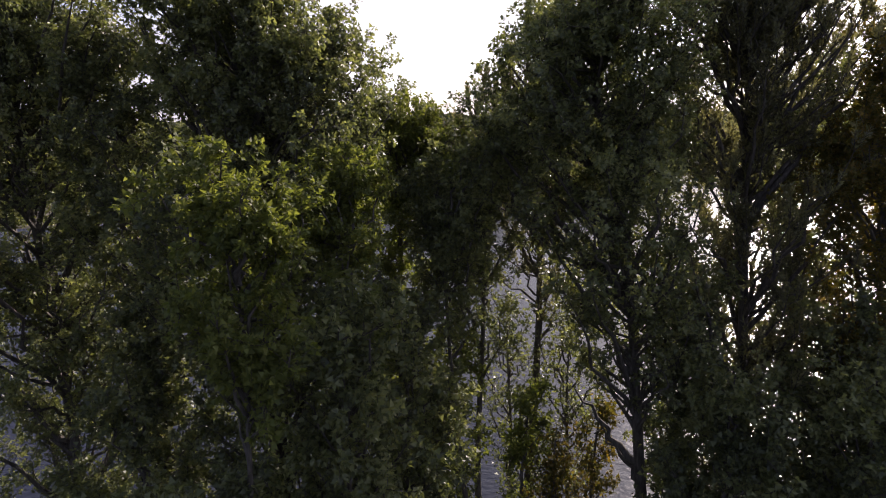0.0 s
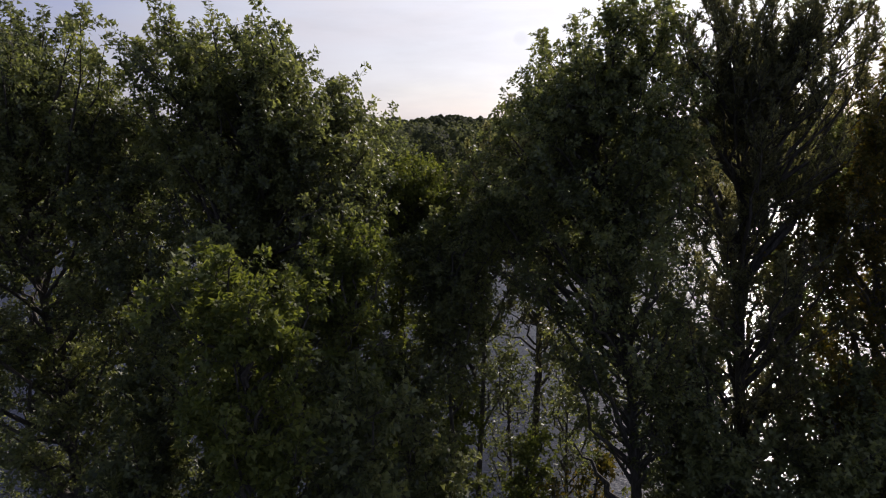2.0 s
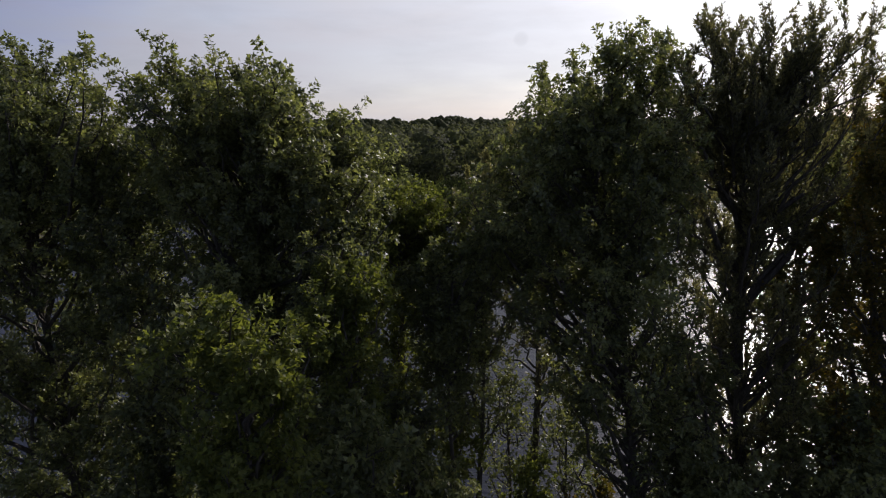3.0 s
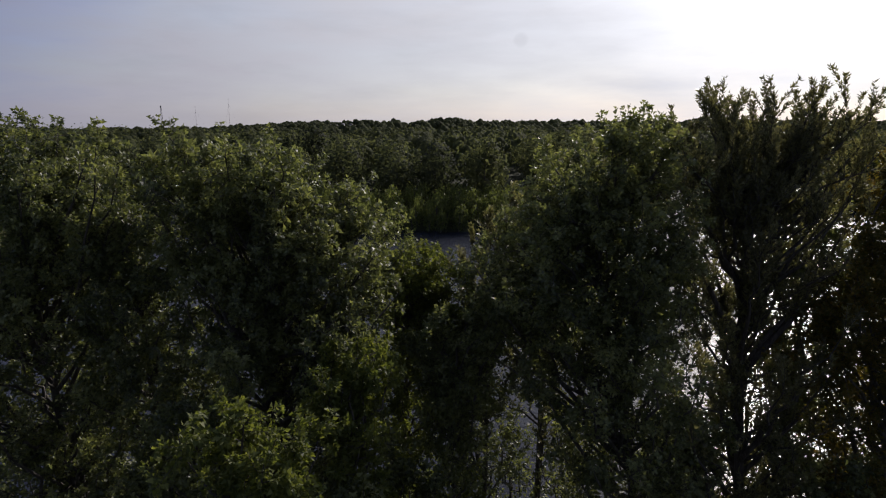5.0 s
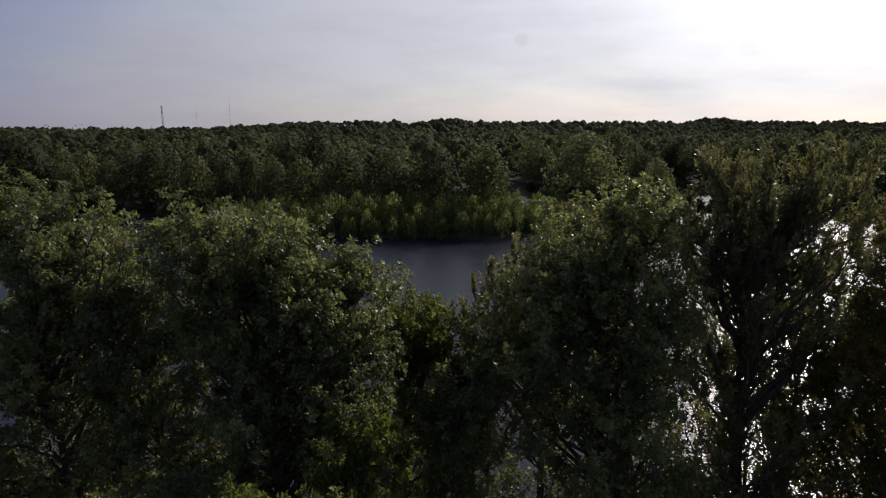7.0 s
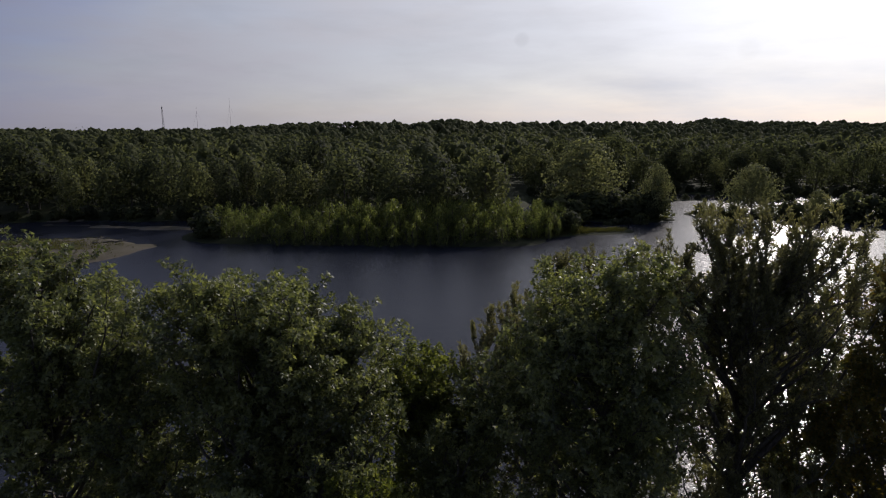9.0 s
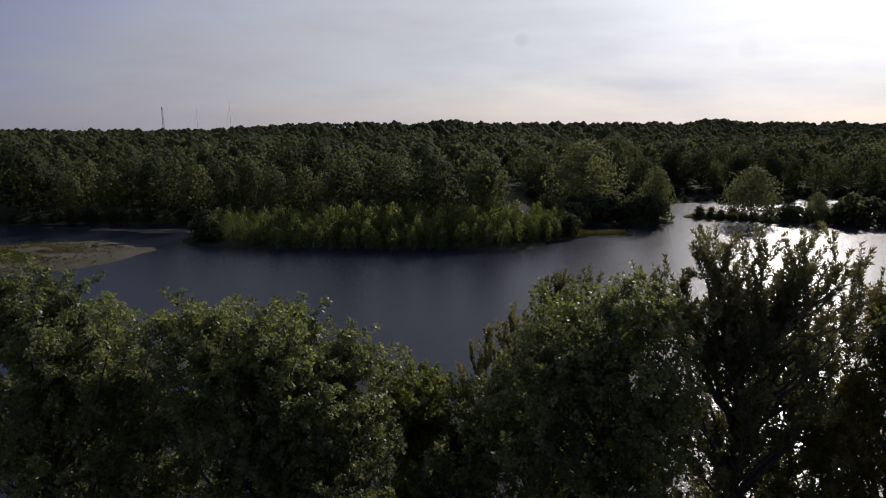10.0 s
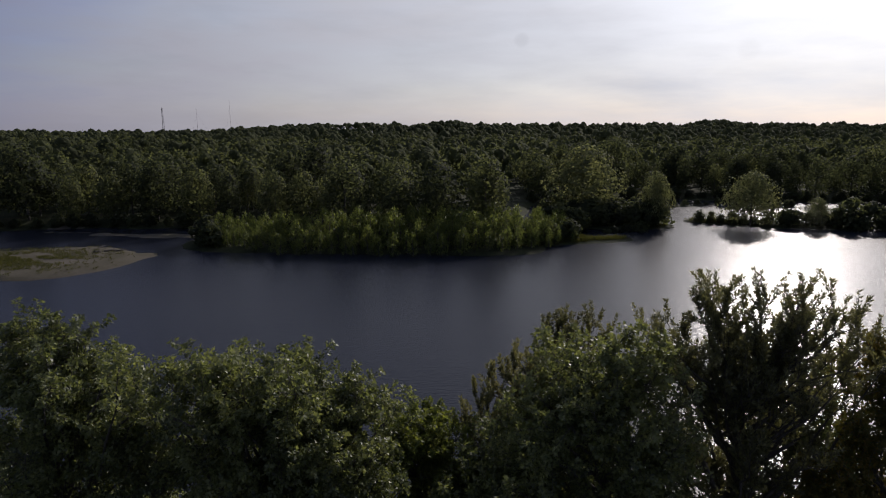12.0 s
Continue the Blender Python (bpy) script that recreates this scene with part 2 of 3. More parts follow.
class Tubes:
    """Tapered round limbs gathered into one mesh."""

    def __init__(self, sides=7):
        self.v, self.f, self.count, self.sides = [], [], 0, sides

    def add(self, pts, radii):
        pts, k = np.asarray(pts, float), self.sides
        way = np.gradient(pts, axis=0)
        way /= np.linalg.norm(way, axis=1)[:, None] + 1e-9
        side = np.cross(way, (0.31, 0.95, 0.1))
        side /= np.linalg.norm(side, axis=1)[:, None] + 1e-9
        other = np.cross(way, side)
        a = np.arange(k) * 2 * np.pi / k
        ring = np.cos(a)[None, :, None] * side[:, None] + np.sin(a)[None, :, None] * other[:, None]
        self.v.append((pts[:, None] + ring * np.asarray(radii)[:, None, None]).reshape(-1, 3))
        i, j = np.meshgrid(np.arange(len(pts) - 1), np.arange(k), indexing="ij")
        i, j, nx = i.ravel(), j.ravel(), (j.ravel() + 1) % k
        self.f.append(self.count + np.stack([i * k + j, i * k + nx, (i + 1) * k + nx, (i + 1) * k + j], 1))
        self.count += len(pts) * k

    def mesh(self, name):
        me = mesh_of(name, np.concatenate(self.v), np.concatenate(self.f))
        me.polygons.foreach_set("use_smooth", np.ones(len(me.polygons), bool))
        return me


def unit(v):
    return v / (np.linalg.norm(v, axis=-1, keepdims=True) + 1e-9)


def leaf_mesh(name, foot, way, facing, length, width):
    """One folded blade a leaf: foot, a point each side, tip."""
    n = len(foot)
    way = unit(way)
    side = unit(np.cross(way, facing))
    up = np.cross(side, way)
    L, W = length[:, None], width[:, None]
    v = np.empty((n, 4, 3), np.float32)
    v[:, 0] = foot
    v[:, 1] = foot + way * L * 0.42 + side * W * 0.5 + up * W * 0.14
    v[:, 2] = foot + way * L - up * L * 0.08
    v[:, 3] = foot + way * L * 0.42 - side * W * 0.5 + up * W * 0.14
    return mesh_of(name, v.reshape(-1, 3), np.arange(n * 4).reshape(n, 4))


def spray_mesh(name, foot, way, facing, length, width, twigs, leaf):
    """Leaves with a broad foot and a pointed tip, and the twigs that carry them."""
    n = len(foot)
    way = unit(way)
    side = unit(np.cross(way, facing)) * width[:, None] * 0.5
    v = np.empty((n, 3, 3), np.float32)
    v[:, 0] = foot + side
    v[:, 1] = foot + way * length[:, None]
    v[:, 2] = foot - side
    tv, tf = np.concatenate(twigs.v), np.concatenate(twigs.f)
    tf = np.concatenate([tf[:, (0, 1, 2)], tf[:, (0, 2, 3)]])
    me = mesh_of(name, np.concatenate([v.reshape(-1, 3), tv]), np.concatenate([np.arange(n * 3).reshape(n, 3), tf + n * 3]))
    me.materials.append(leaf)
    me.materials.append(BARK)
    me.polygons.foreach_set("material_index", np.repeat((0, 1), (n, len(tf))).astype(np.int32))
    return me


def bend(rng, a, b, steps, sag, wobble):
    """A limb's line from a to b that starts outwards and turns upwards."""
    a, b = np.asarray(a, float), np.asarray(b, float)
    mid = a * 0.45 + b * 0.55 - np.array([0, 0, 1.0]) * sag * np.linalg.norm((b - a)[:2])
    s = np.linspace(0, 1, steps)[:, None]
    line = (1 - s) ** 2 * a + 2 * s * (1 - s) * mid + s ** 2 * b
    line[1:-1] += rng.normal(0, wobble, (steps - 2, 3))
    return line


# ---- ground and river ----
BANK_X = (-600, -100, -75, -50, -20, 10, 20, 26, 40, 75, 105, 130, 300, 900)
BANK_Y = (160, 133, 136, 136, 125, 122, 150, 176, 186, 189, 182, 179, 172, 170)
# low islands and bars: x, y of both ends, half width, height, sandy or not
BARS = [(-118, 92, -66, 102.6, 13.0, 0.5, 1), (-68, 106, -54.5, 108.0, 2.6, 0.3, 1), (-74, 128.5, -53, 126.5, 2.0, 0.22, 1),
        (-86, 131, -77, 130.5, 1.4, 0.2, 1), (-43, 118, 13, 116, 8.0, 0.4, 0), (13, 116, 28, 123, 3.8, 0.6, 0),
        (26, 121.5, 37, 124.0, 3.0, 0.3, 0), (22, 143, 44, 143, 8, 0.7, 0), (28, 139, 51, 138.5, 2.4, 0.5, 0), (22, 126, 28, 136, 4, 0.5, 0),
        (61, 146.5, 76, 142, 3.2, 0.5, 0), (76, 141.5, 170, 132.5, 4.5, 0.6, 0), (62, 172, 74, 174, 1.6, 0.2, 0), (70, 180, 84, 179, 1.5, 0.2, 0),
        (92, 171, 101, 172, 1.2, 0.2, 0)]


def wave(x, y, s, seed=0.0):
    return np.array([noise.noise((a * s + seed, b * s - seed, seed)) for a, b in zip(x.ravel(), y.ravel())]).reshape(x.shape)


def bar_reach(x, y, b):
    ax, ay, bx, by, r = b[:5]
    dx, dy = bx - ax, by - ay
    t = np.clip(((x - ax) * dx + (y - ay) * dy) / (dx * dx + dy * dy), 0, 1)
    return r - np.hypot(x - ax - t * dx, y - ay - t * dy)


def land(x, y, rough):
    """Height of the land, and whether it is sand."""
    near = (19.0 + 1.5 * np.sin(x * 0.13) + rough) - y
    far = y - np.interp(x, BANK_X, BANK_Y) + rough
    shelf = lambda d, top, run: np.clip(d / run, -1.0, 1.0) * np.where(d > 0, top, 1.6)
    z = np.maximum(shelf(near, 2.2, 7.0), shelf(far, 1.4, 6.0))
    sand = np.zeros(x.shape, bool)
    for b in BARS:
        d = bar_reach(x, y, b) + rough * 0.8
        h = shelf(d, b[5], 2.5 if b[6] else 3.5)
        if b[6]:
            sand |= d > -3
        z = np.maximum(z, h)
    z = np.where(y > 520, z + np.clip((y - 520) / 400, 0, 1) * np.interp(x / np.maximum(y, 1), (-0.75, -0.45, -0.36, -0.26, -0.15, 0.8), (-10.5, -10.5, -6.5, 0.5, 2.5, 3.0)), z)
    z = np.where(y > 1150, z - np.clip((y - 1150) / 1800, 0, 1.5) * 60.0, z)
    return z, sand


def lines(lo, hi, step, outer):
    inner = np.arange(lo, hi + step, step)
    grow = np.array([2, 5, 10, 20, 40, 80, 160, 300, 500, 800, 1200, 1800, 2600.0])
    grow = grow[grow < outer]
    return np.concatenate([lo - grow[::-1], inner, hi + grow])


gx, gy = np.meshgrid(lines(-150, 180, 1.5, 3000), lines(6, 215, 1.5, 3000), indexing="ij")
rough = wave(gx, gy, 0.11) * 2.2 + wave(gx, gy, 0.4, 5) * 0.7
gz, sandy = land(gx, gy, rough)
gz = gz + np.where(gz > 0.1, 0.12 * wave(gx, gy, 0.5, 9), 0)
nx, ny = gx.shape
i, j = np.meshgrid(np.arange(nx - 1), np.arange(ny - 1), indexing="ij")
quads = np.stack([i * ny + j, (i + 1) * ny + j, (i + 1) * ny + j + 1, i * ny + j + 1], -1).reshape(-1, 4)
ground_mesh = mesh_of("ground", np.stack([gx, gy, gz], -1).reshape(-1, 3), quads)
ground_mesh.materials.append(GROUND)
ground_mesh.materials.append(SAND)
ground_mesh.polygons.foreach_set("material_index", sandy[:-1, :-1].ravel().astype(np.int32))
ground_mesh.polygons.foreach_set("use_smooth", np.ones(len(quads), bool))
tagged(part("ground", ground_mesh, GROUND), "river banks and low islands of dark soil and pale sand", "ground", kind="structure")

water_mesh = mesh_of("water", [(-3000, -200, 0), (3000, -200, 0), (3000, 400, 0), (-3000, 400, 0)], [(0, 1, 2, 3)])
tagged(part("water", water_mesh, WATER), "calm dark blue-grey river with fine ripples", "river", kind="structure")


def ground_height(x, y):
    z, s = land(np.array([float(x)]), np.array([float(y)]), np.zeros(1))
    return float(z[0])


# ---- the trees of the near bank ----
def crown_width(s):
    """Half width of a crown at the part s of its height, 1 at its widest."""
    return max(0.18, math.sin(math.pi * min(1.0, 0.16 + 0.84 * s) ** 0.9) ** 0.7)


def bank_crown(s):
    """The same for the crowns of the bank, which stay broad to near their tops."""
    return min(1.0, 0.72 + 0.5 * s) * math.sqrt(max(0.22, 1 - max(0.0, (s - 0.62) / 0.46) ** 2))


def shoot(rng, t, line, u, way, length, radius):
    """A twig that leaves a limb's line at its part u; gives the twig's points."""
    at = np.array([np.interp(u, np.linspace(0, 1, len(line)), line[:, c]) for c in range(3)])
    q = bend(rng, at, at + unit(way) * length, 3, 0.06, 0.03 * length)
    t.add(q, (radius, radius * 0.7, radius * 0.3))
    return q


def along(q, v):
    return np.stack([np.interp(v, np.linspace(0, 1, len(q)), q[:, c]) for c in range(3)], 1)


def near_tree(name, x, y, top, reach, low, tips, fill, label, leaf=LEAF, style="round", seed=1, lean=(0, 0), thick=0.16, per=820, size=0.078, lobe=0.62, category="tree", full=0.95, thin=0.35, twigs=15, boughs=(), gaps=0.2):
    """A tree with its foot at x, y. tips: places that its uppermost sprays reach; fill: further limbs within the crown; boughs: ends of bare heavy limbs."""
    rng = np.random.default_rng(seed)
    foot = ground_height(x, y) - 0.05
    root = tagged(new(name), label, category)
    root.location = (x, y, foot)
    high = top - foot
    s = np.linspace(0, 1, 12)
    trunk_line = np.stack([lean[0] * s ** 1.5 + 0.10 * np.sin(s * 7 + seed), lean[1] * s ** 1.5 + 0.10 * np.cos(s * 6 + seed * 2), s * high * 0.9], 1)
    trunk_line[0, :2] = 0
    stem = lambda z: np.array([np.interp(z, trunk_line[:, 2], trunk_line[:, c]) for c in (0, 1)])
    flare = 1 + 0.7 * np.exp(-s * 25)
    t = Tubes(9)
    t.add(trunk_line, thick * flare * (1 - s) ** 0.75 + 0.012)
    part("trunk", t.mesh("trunk"), BARK, root)
    for bx, by, bz, rise in boughs:
        z0 = bz - foot - rise
        t = Tubes(7)
        t.add(bend(rng, (*stem(z0), z0), (bx - x, by - y, bz - foot), 9, 0.16, 0.06), np.linspace(thick * 0.6, 0.02, 9))
        part("bough", t.mesh("bough"), BARK, root)
    ends = [np.array((tx - x, ty - y, tz - foot - lobe * (0.85 if style == "spiky" else 0.78))) for tx, ty, tz in tips]
    crest = len(ends)
    ends += [e + rng.normal(0, 0.34, 3) * (1, 1, 0.5) - np.array((0, 0, 0.5 * lobe * (1 + k % 2))) for e in ends for k in range(2)]
    base = low - foot
    for k in range(fill):
        h = (k + rng.random()) / fill
        z = base + (high - lobe * 1.6 - base) * h
        r = max(0.1, reach - lobe * 0.6) * bank_crown(h) * (rng.random() ** 0.5 * full + 1 - full)
        a = k * 2.4 + rng.normal(0, 0.4)
        at = stem(z)
        ends.append(np.array((at[0] + r * math.cos(a), at[1] + r * math.sin(a), z)))
    for k, e in enumerate(ends):
        sparse = e[2] < base + thin * (high - base)
        if sparse and rng.random() < gaps:
            continue
        out = np.linalg.norm(e[:2] - stem(e[2]))
        z0 = min(trunk_line[-1, 2] * 0.97, max(high * 0.10, e[2] - 0.6 - out * rng.uniform(0.25, 1.6)))
        start = np.array([*stem(z0), z0])
        line = bend(rng, start, e, 7, rng.uniform(-0.12, 0.3), 0.09)
        run = np.linalg.norm(e - start)
        outward = unit(e - start)
        t = Tubes(4)
        t.add(line, np.linspace(min(thick * 0.5, 0.016 + 0.014 * run), 0.008, 7))
        limb = part("limb", t.mesh("limb"), BARK, root)
        t = Tubes(3)
        ball = lobe * rng.uniform(0.85, 1.2)
        many, big, upright = per, size, style == "spiky"
        if e[2] + foot < 13.5:
            many, big = int(per * 0.62), size * 1.18
        if upright and k < crest * 3:
            many, big = int(many * 1.7), big * 0.82
        if sparse:
            many = int(many * rng.uniform(0.45, 1.0))
        feet, ways, faces = [], [], []
        count = twigs if not upright else (10 if k < crest else 12)
        each = max(6, many // count)
        for w in range(count):
            if upright:
                u = 1.0 if w < 2 else 1 - 0.75 * rng.random()
                d = rng.normal(0, 0.42 if w < 2 else 0.62, 3) + np.array([0, 0, 1.25]) + outward * (0.15 if w < 2 else 0.45)
                q = shoot(rng, t, line, u, d, ball * rng.uniform(0.8, 1.35), 0.010)
                v = 0.12 + 0.88 * rng.random(each)
            else:
                u = 1 - 0.6 * rng.random() ** 1.4
                d = rng.normal(0, 0.72, 3) + np.array([0, 0, 0.28]) + outward * 0.45
                q = shoot(rng, t, line, u, d, ball * rng.uniform(0.55, 1.3), 0.008)
                v = 1 - 0.85 * rng.random(each) ** 1.5
            axis = unit(q[-1] - q[0])
            off = unit(np.cross(rng.normal(0, 1, (each, 3)), axis))
            spread = 0.05 if upright else 0.10
            feet.append(along(q, v) + off * spread * rng.random((each, 1)))
            if upright:
                ways.append(unit(axis * 0.85 + off * 0.75 + rng.normal(0, 0.2, (each, 3))))
                faces.append(rng.normal(0, 0.8, (each, 3)) + np.array([0, 0, 0.5]) - off * 0.5)
            else:
                ways.append(unit(axis * 0.35 + off * 0.9 + rng.normal(0, 0.3, (each, 3)) + np.array([0, 0, -0.22])))
                faces.append(rng.normal(0, 0.9, (each, 3)) + np.array([0, 0, 0.5]) + axis * 0.2)
        feet, ways, faces = np.concatenate(feet), np.concatenate(ways), np.concatenate(faces)
        n = len(feet)
        long = big * rng.uniform(0.6, 1.3, n) * (1.2 if upright else 1)
        wide = long * (rng.uniform(0.4, 0.6, n) if upright else rng.uniform(0.7, 1.0, n))
        part("foliage", spray_mesh("foliage", feet, ways, faces, long, wide, t, leaf), leaf, limb)
    return root


GREEN = "tall green cottonwood with dense leafy crown on river bank"
near_tree("cottonwood_tree", -9.1, 13.2, 19.4, 3.0, 5.5,
          [(-9.9, 13.0, 19.6), (-9.5, 13.2, 19.8), (-8.7, 13.1, 20.15), (-8.0, 12.8, 19.95), (-7.6, 13.2, 19.2), (-7.2, 13.0, 19.2), (-7.2, 12.6, 18.5), (-7.0, 12.4, 17.9), (-6.4, 11.2, 19.8), (-8.2, 11.9, 19.5), (-6.2, 11.7, 18.6), (-8.4, 12.1, 18.9)],
          175, "tall green cottonwood with an open airy top", seed=11, full=0.9)
near_tree("cottonwood_tree", -3.6, 12.4, 18.9, 3.1, 5.5,
          [(-6.1, 12.6, 18.5), (-5.6, 12.0, 19.3), (-5.0, 11.6, 19.7), (-4.7, 12.0, 19.4), (-4.6, 13.0, 19.3), (-3.9, 12.8, 19.1), (-3.3, 12.0, 19.3), (-3.2, 13.1, 19.2), (-2.9, 10.8, 19.65), (-3.9, 11.0, 19.6), (-4.9, 11.2, 19.8), (-2.7, 12.5, 18.9), (-2.1, 13.0, 18.7), (-1.8, 12.7, 18.6),
           (-1.6, 12.8, 17.9), (-1.5, 13.6, 18.1), (-1.2, 13.9, 17.6), (-4.2, 11.4, 18.9), (-3.4, 11.2, 18.4), (-5.3, 11.3, 18.4), (-2.3, 11.6, 18.0), (-1.7, 12.2, 17.1)],
          205, "tall green cottonwood with a broad rounded top", seed=12, thick=0.2)
near_tree("cottonwood_tree", -0.9, 15.0, 16.3, 1.9, 5.5,
          [(-1.4, 15.0, 16.8), (-0.8, 15.0, 16.8), (-0.3, 15.2, 16.9), (0.0, 15.0, 16.5), (0.2, 15.0, 16.1), (-0.6, 14.3, 16.9), (-1.3, 14.2, 17.0)], 60, "smaller yellow-green cottonwood beside a broad taller one", LEAF_LIGHT, seed=13, thick=0.12)
near_tree("young_tree", -2.7, 7.6, 15.6, 1.1, 12.0,
          [(-2.55, 7.5, 16.1), (-3.1, 7.9, 15.8), (-2.1, 7.8, 15.5)], 18, "bright green young tree before taller cottonwoods", LEAF_LIGHT, seed=14, thick=0.08, lobe=0.45, size=0.078, per=760, twigs=12)
near_tree("young_tree", -1.6, 10.3, 15.3, 0.8, 11.5,
          [(-1.6, 10.3, 15.9), (-1.2, 10.5, 15.5), (-2.0, 10.7, 15.6)], 13, "bright green young tree before taller cottonwoods", LEAF_LIGHT, seed=22, thick=0.08, lobe=0.45, size=0.078, per=760, twigs=12)
near_tree("maple_tree", 5.6, 12.8, 19.3, 2.75, 10.5,
          [(3.4, 11.8, 19.8), (3.7, 11.8, 20.2), (4.2, 11.8, 20.1), (4.5, 12.2, 19.4), (2.4, 13.4, 19.5), (2.9, 12.7, 19.6), (2.0, 12.7, 18.5), (1.5, 13.2, 17.6), (1.3, 13.3, 16.8), (1.7, 12.9, 17.2), (2.6, 12.0, 18.6), (3.2, 11.6, 18.9), (4.8, 11.6, 18.6), (1.4, 13.3, 16.0)],
          125, "dark green riverside tree with a rounded dense crown", seed=15, lean=(-2.4, -0.4), full=0.97, thin=0.5, gaps=0.3, thick=0.17, boughs=((3.5, 13.6, 9.5, 1.6), (3.6, 13.2, 12.6, 2.2), (4.3, 13.9, 8.3, 0.9)))
near_tree("willow_tree", 2.9, 16.4, 17.9, 2.3, 11.4,
          [(0.7, 15.5, 16.0), (0.9, 16.0, 16.9), (1.2, 15.5, 16.8), (1.9, 15.6, 17.9), (2.3, 15.5, 17.8), (2.9, 16.1, 18.8), (3.2, 16.1, 18.9), (3.5, 16.0, 18.7), (4.2, 16.2, 18.8), (3.9, 15.6, 18.2), (1.5, 15.9, 17.1)], 70,
          "green willow with upright tufted shoots over the river", LEAF_SPIKY, "spiky", seed=16, lobe=0.6, per=800, thin=0.45, gaps=0.55)
near_tree("willow_tree", 7.9, 13.7, 19.4, 2.75, 5.5,
          [(5.1, 13.6, 19.3), (5.1, 13.2, 20.0), (5.5, 13.4, 19.7), (5.8, 13.2, 20.3), (6.2, 13.5, 20.4), (6.8, 14.0, 20.5), (7.0, 13.6, 20.2), (7.4, 13.4, 20.5), (7.9, 13.6, 20.2), (8.1, 13.2, 20.6), (8.5, 12.8, 20.6), (8.8, 12.8, 20.1), (9.2, 13.0, 19.7),
           (8.3, 13.5, 19.9), (6.4, 13.0, 19.6), (7.6, 12.9, 19.7), (5.7, 12.9, 19.0), (8.8, 12.6, 19.2), (7.0, 12.6, 19.1), (9.1, 13.0, 18.6)], 150,
          "tall dark willow with spiky upright shoots and open crown", LEAF_SPIKY, "spiky", seed=17, thick=0.2, lobe=0.6, thin=0.2, per=640, full=0.9, lean=(-0.8, -0.1), gaps=0.1)
near_tree("cottonwood_tree", 9.4, 14.8, 18.2, 1.8, 8.5, [(9.6, 14.8, 18.4), (8.6, 14.5, 16.8), (10.0, 14.4, 16.2)], 46, "smaller dark cottonwood between two taller ones", seed=24, thick=0.12, per=700)
near_tree("cottonwood_tree", -6.4, 12.5, 17.6, 1.8, 6.0, [(-6.3, 12.1, 18.2), (-6.8, 12.2, 17.9)], 82, "smaller dark cottonwood between two taller ones", seed=23, thick=0.12)
near_tree("turning_tree", 10.7, 13.0, 18.9, 2.7, 5.5,
          [(10.1, 13.5, 19.2), (10.4, 13.6, 19.4), (10.8, 13.5, 19.7), (11.2, 13.0, 19.4), (9.3, 12.6, 18.0), (9.0, 12.5, 17.0), (9.0, 12.4, 16.0)], 125, "green tree with yellowing leaves on the river bank", LEAF_RUSTY, seed=18)
near_tree("cottonwood_tree", -13.2, 14.5, 19.0, 2.6, 5.5, [], 36, GREEN, seed=19)
near_tree("cottonwood_tree", 13.6, 14.5, 19.2, 2.5, 5.5, [], 34, GREEN, seed=20)
near_tree("cottonwood_tree", 1.35, 15.4, 15.6, 1.6, 10.6, [(0.1, 15.2, 15.3), (0.5, 15.0, 15.6), (1.5, 15.0, 16.2), (0.6, 14.8, 15.2), (0.0, 14.8, 14.6)], 46, "slender forked riverside tree with a dark crown", seed=21, thick=0.12, lean=(-0.2, -0.1), lobe=0.6, thin=0.6, gaps=0.6, boughs=((-0.1, 14.6, 14.2, 4.4),))
near_tree("cottonwood_tree", 0.9, 13.9, 15.4, 1.2, 11.4, [(0.0, 13.2, 15.6), (0.8, 13.2, 15.9)], 26, "slender leaning riverside tree with thin crown", seed=25, thick=0.09, lean=(-0.7, -0.6), thin=0.55, gaps=0.55)

# undergrowth on the bank
SHADE, THIN = "dark dense young tree in the shade", "small thin sapling at the water's edge"
SAPLINGS = [(0.6, 15.0, 11.8, 1.0, 20, "bright green sapling at the water's edge", LEAF_LIGHT, 31, 0.5, 420), (2.5, 14.8, 9.9, 0.9, 14, "bright green sapling at the water's edge", LEAF_LIGHT, 32, 0.5, 400),
            (-1.5, 9.3, 14.2, 1.6, 50, SHADE, LEAF, 33, 0.6, 560), (-0.6, 11.2, 13.2, 1.5, 36, SHADE, LEAF, 34, 0.6, 560), (3.3, 14.6, 8.6, 1.0, 12, THIN, LEAF_RUSTY, 37, 0.6, 220),
            (2.2, 16.6, 12.2, 1.5, 26, "thin green sapling leaning over the water", LEAF, 42, 0.6, 130), (3.9, 16.0, 11.6, 1.5, 26, "thin green sapling leaning over the water", LEAF, 43, 0.6, 130),
            (0.1, 12.6, 10.6, 1.0, 20, SHADE, LEAF, 44, 0.5, 400), (4.3, 14.2, 9.6, 0.9, 12, THIN, LEAF_RUSTY, 38, 0.5, 260), (-3.2, 7.0, 11.8, 1.5, 34, SHADE, LEAF, 39, 0.6, 560),
            (6.1, 13.4, 13.6, 1.3, 42, SHADE, LEAF, 45, 0.6, 520), (9.4, 12.6, 13.2, 1.8, 42, SHADE, LEAF, 41, 0.6, 480), (8.8, 10.8, 12.6, 2.0, 50, SHADE, LEAF, 40, 0.6, 560), (-6.3, 11.2, 12.0, 2.0, 30, SHADE, LEAF, 35, 0.6, 560), (6.3, 11.2, 11.9, 1.9, 44, SHADE, LEAF, 36, 0.6, 560)]
for x, y, top, reach, fill, label, leaf, seed, lobe, per in SAPLINGS:
    near_tree("sapling", x, y, top, reach, 4.8, [], fill, label, leaf, seed=seed, thick=0.07, lobe=lobe, per=int(per * 1.5), size=0.09, category="sapling")


# ---- the far bank ----
crown_normals = []


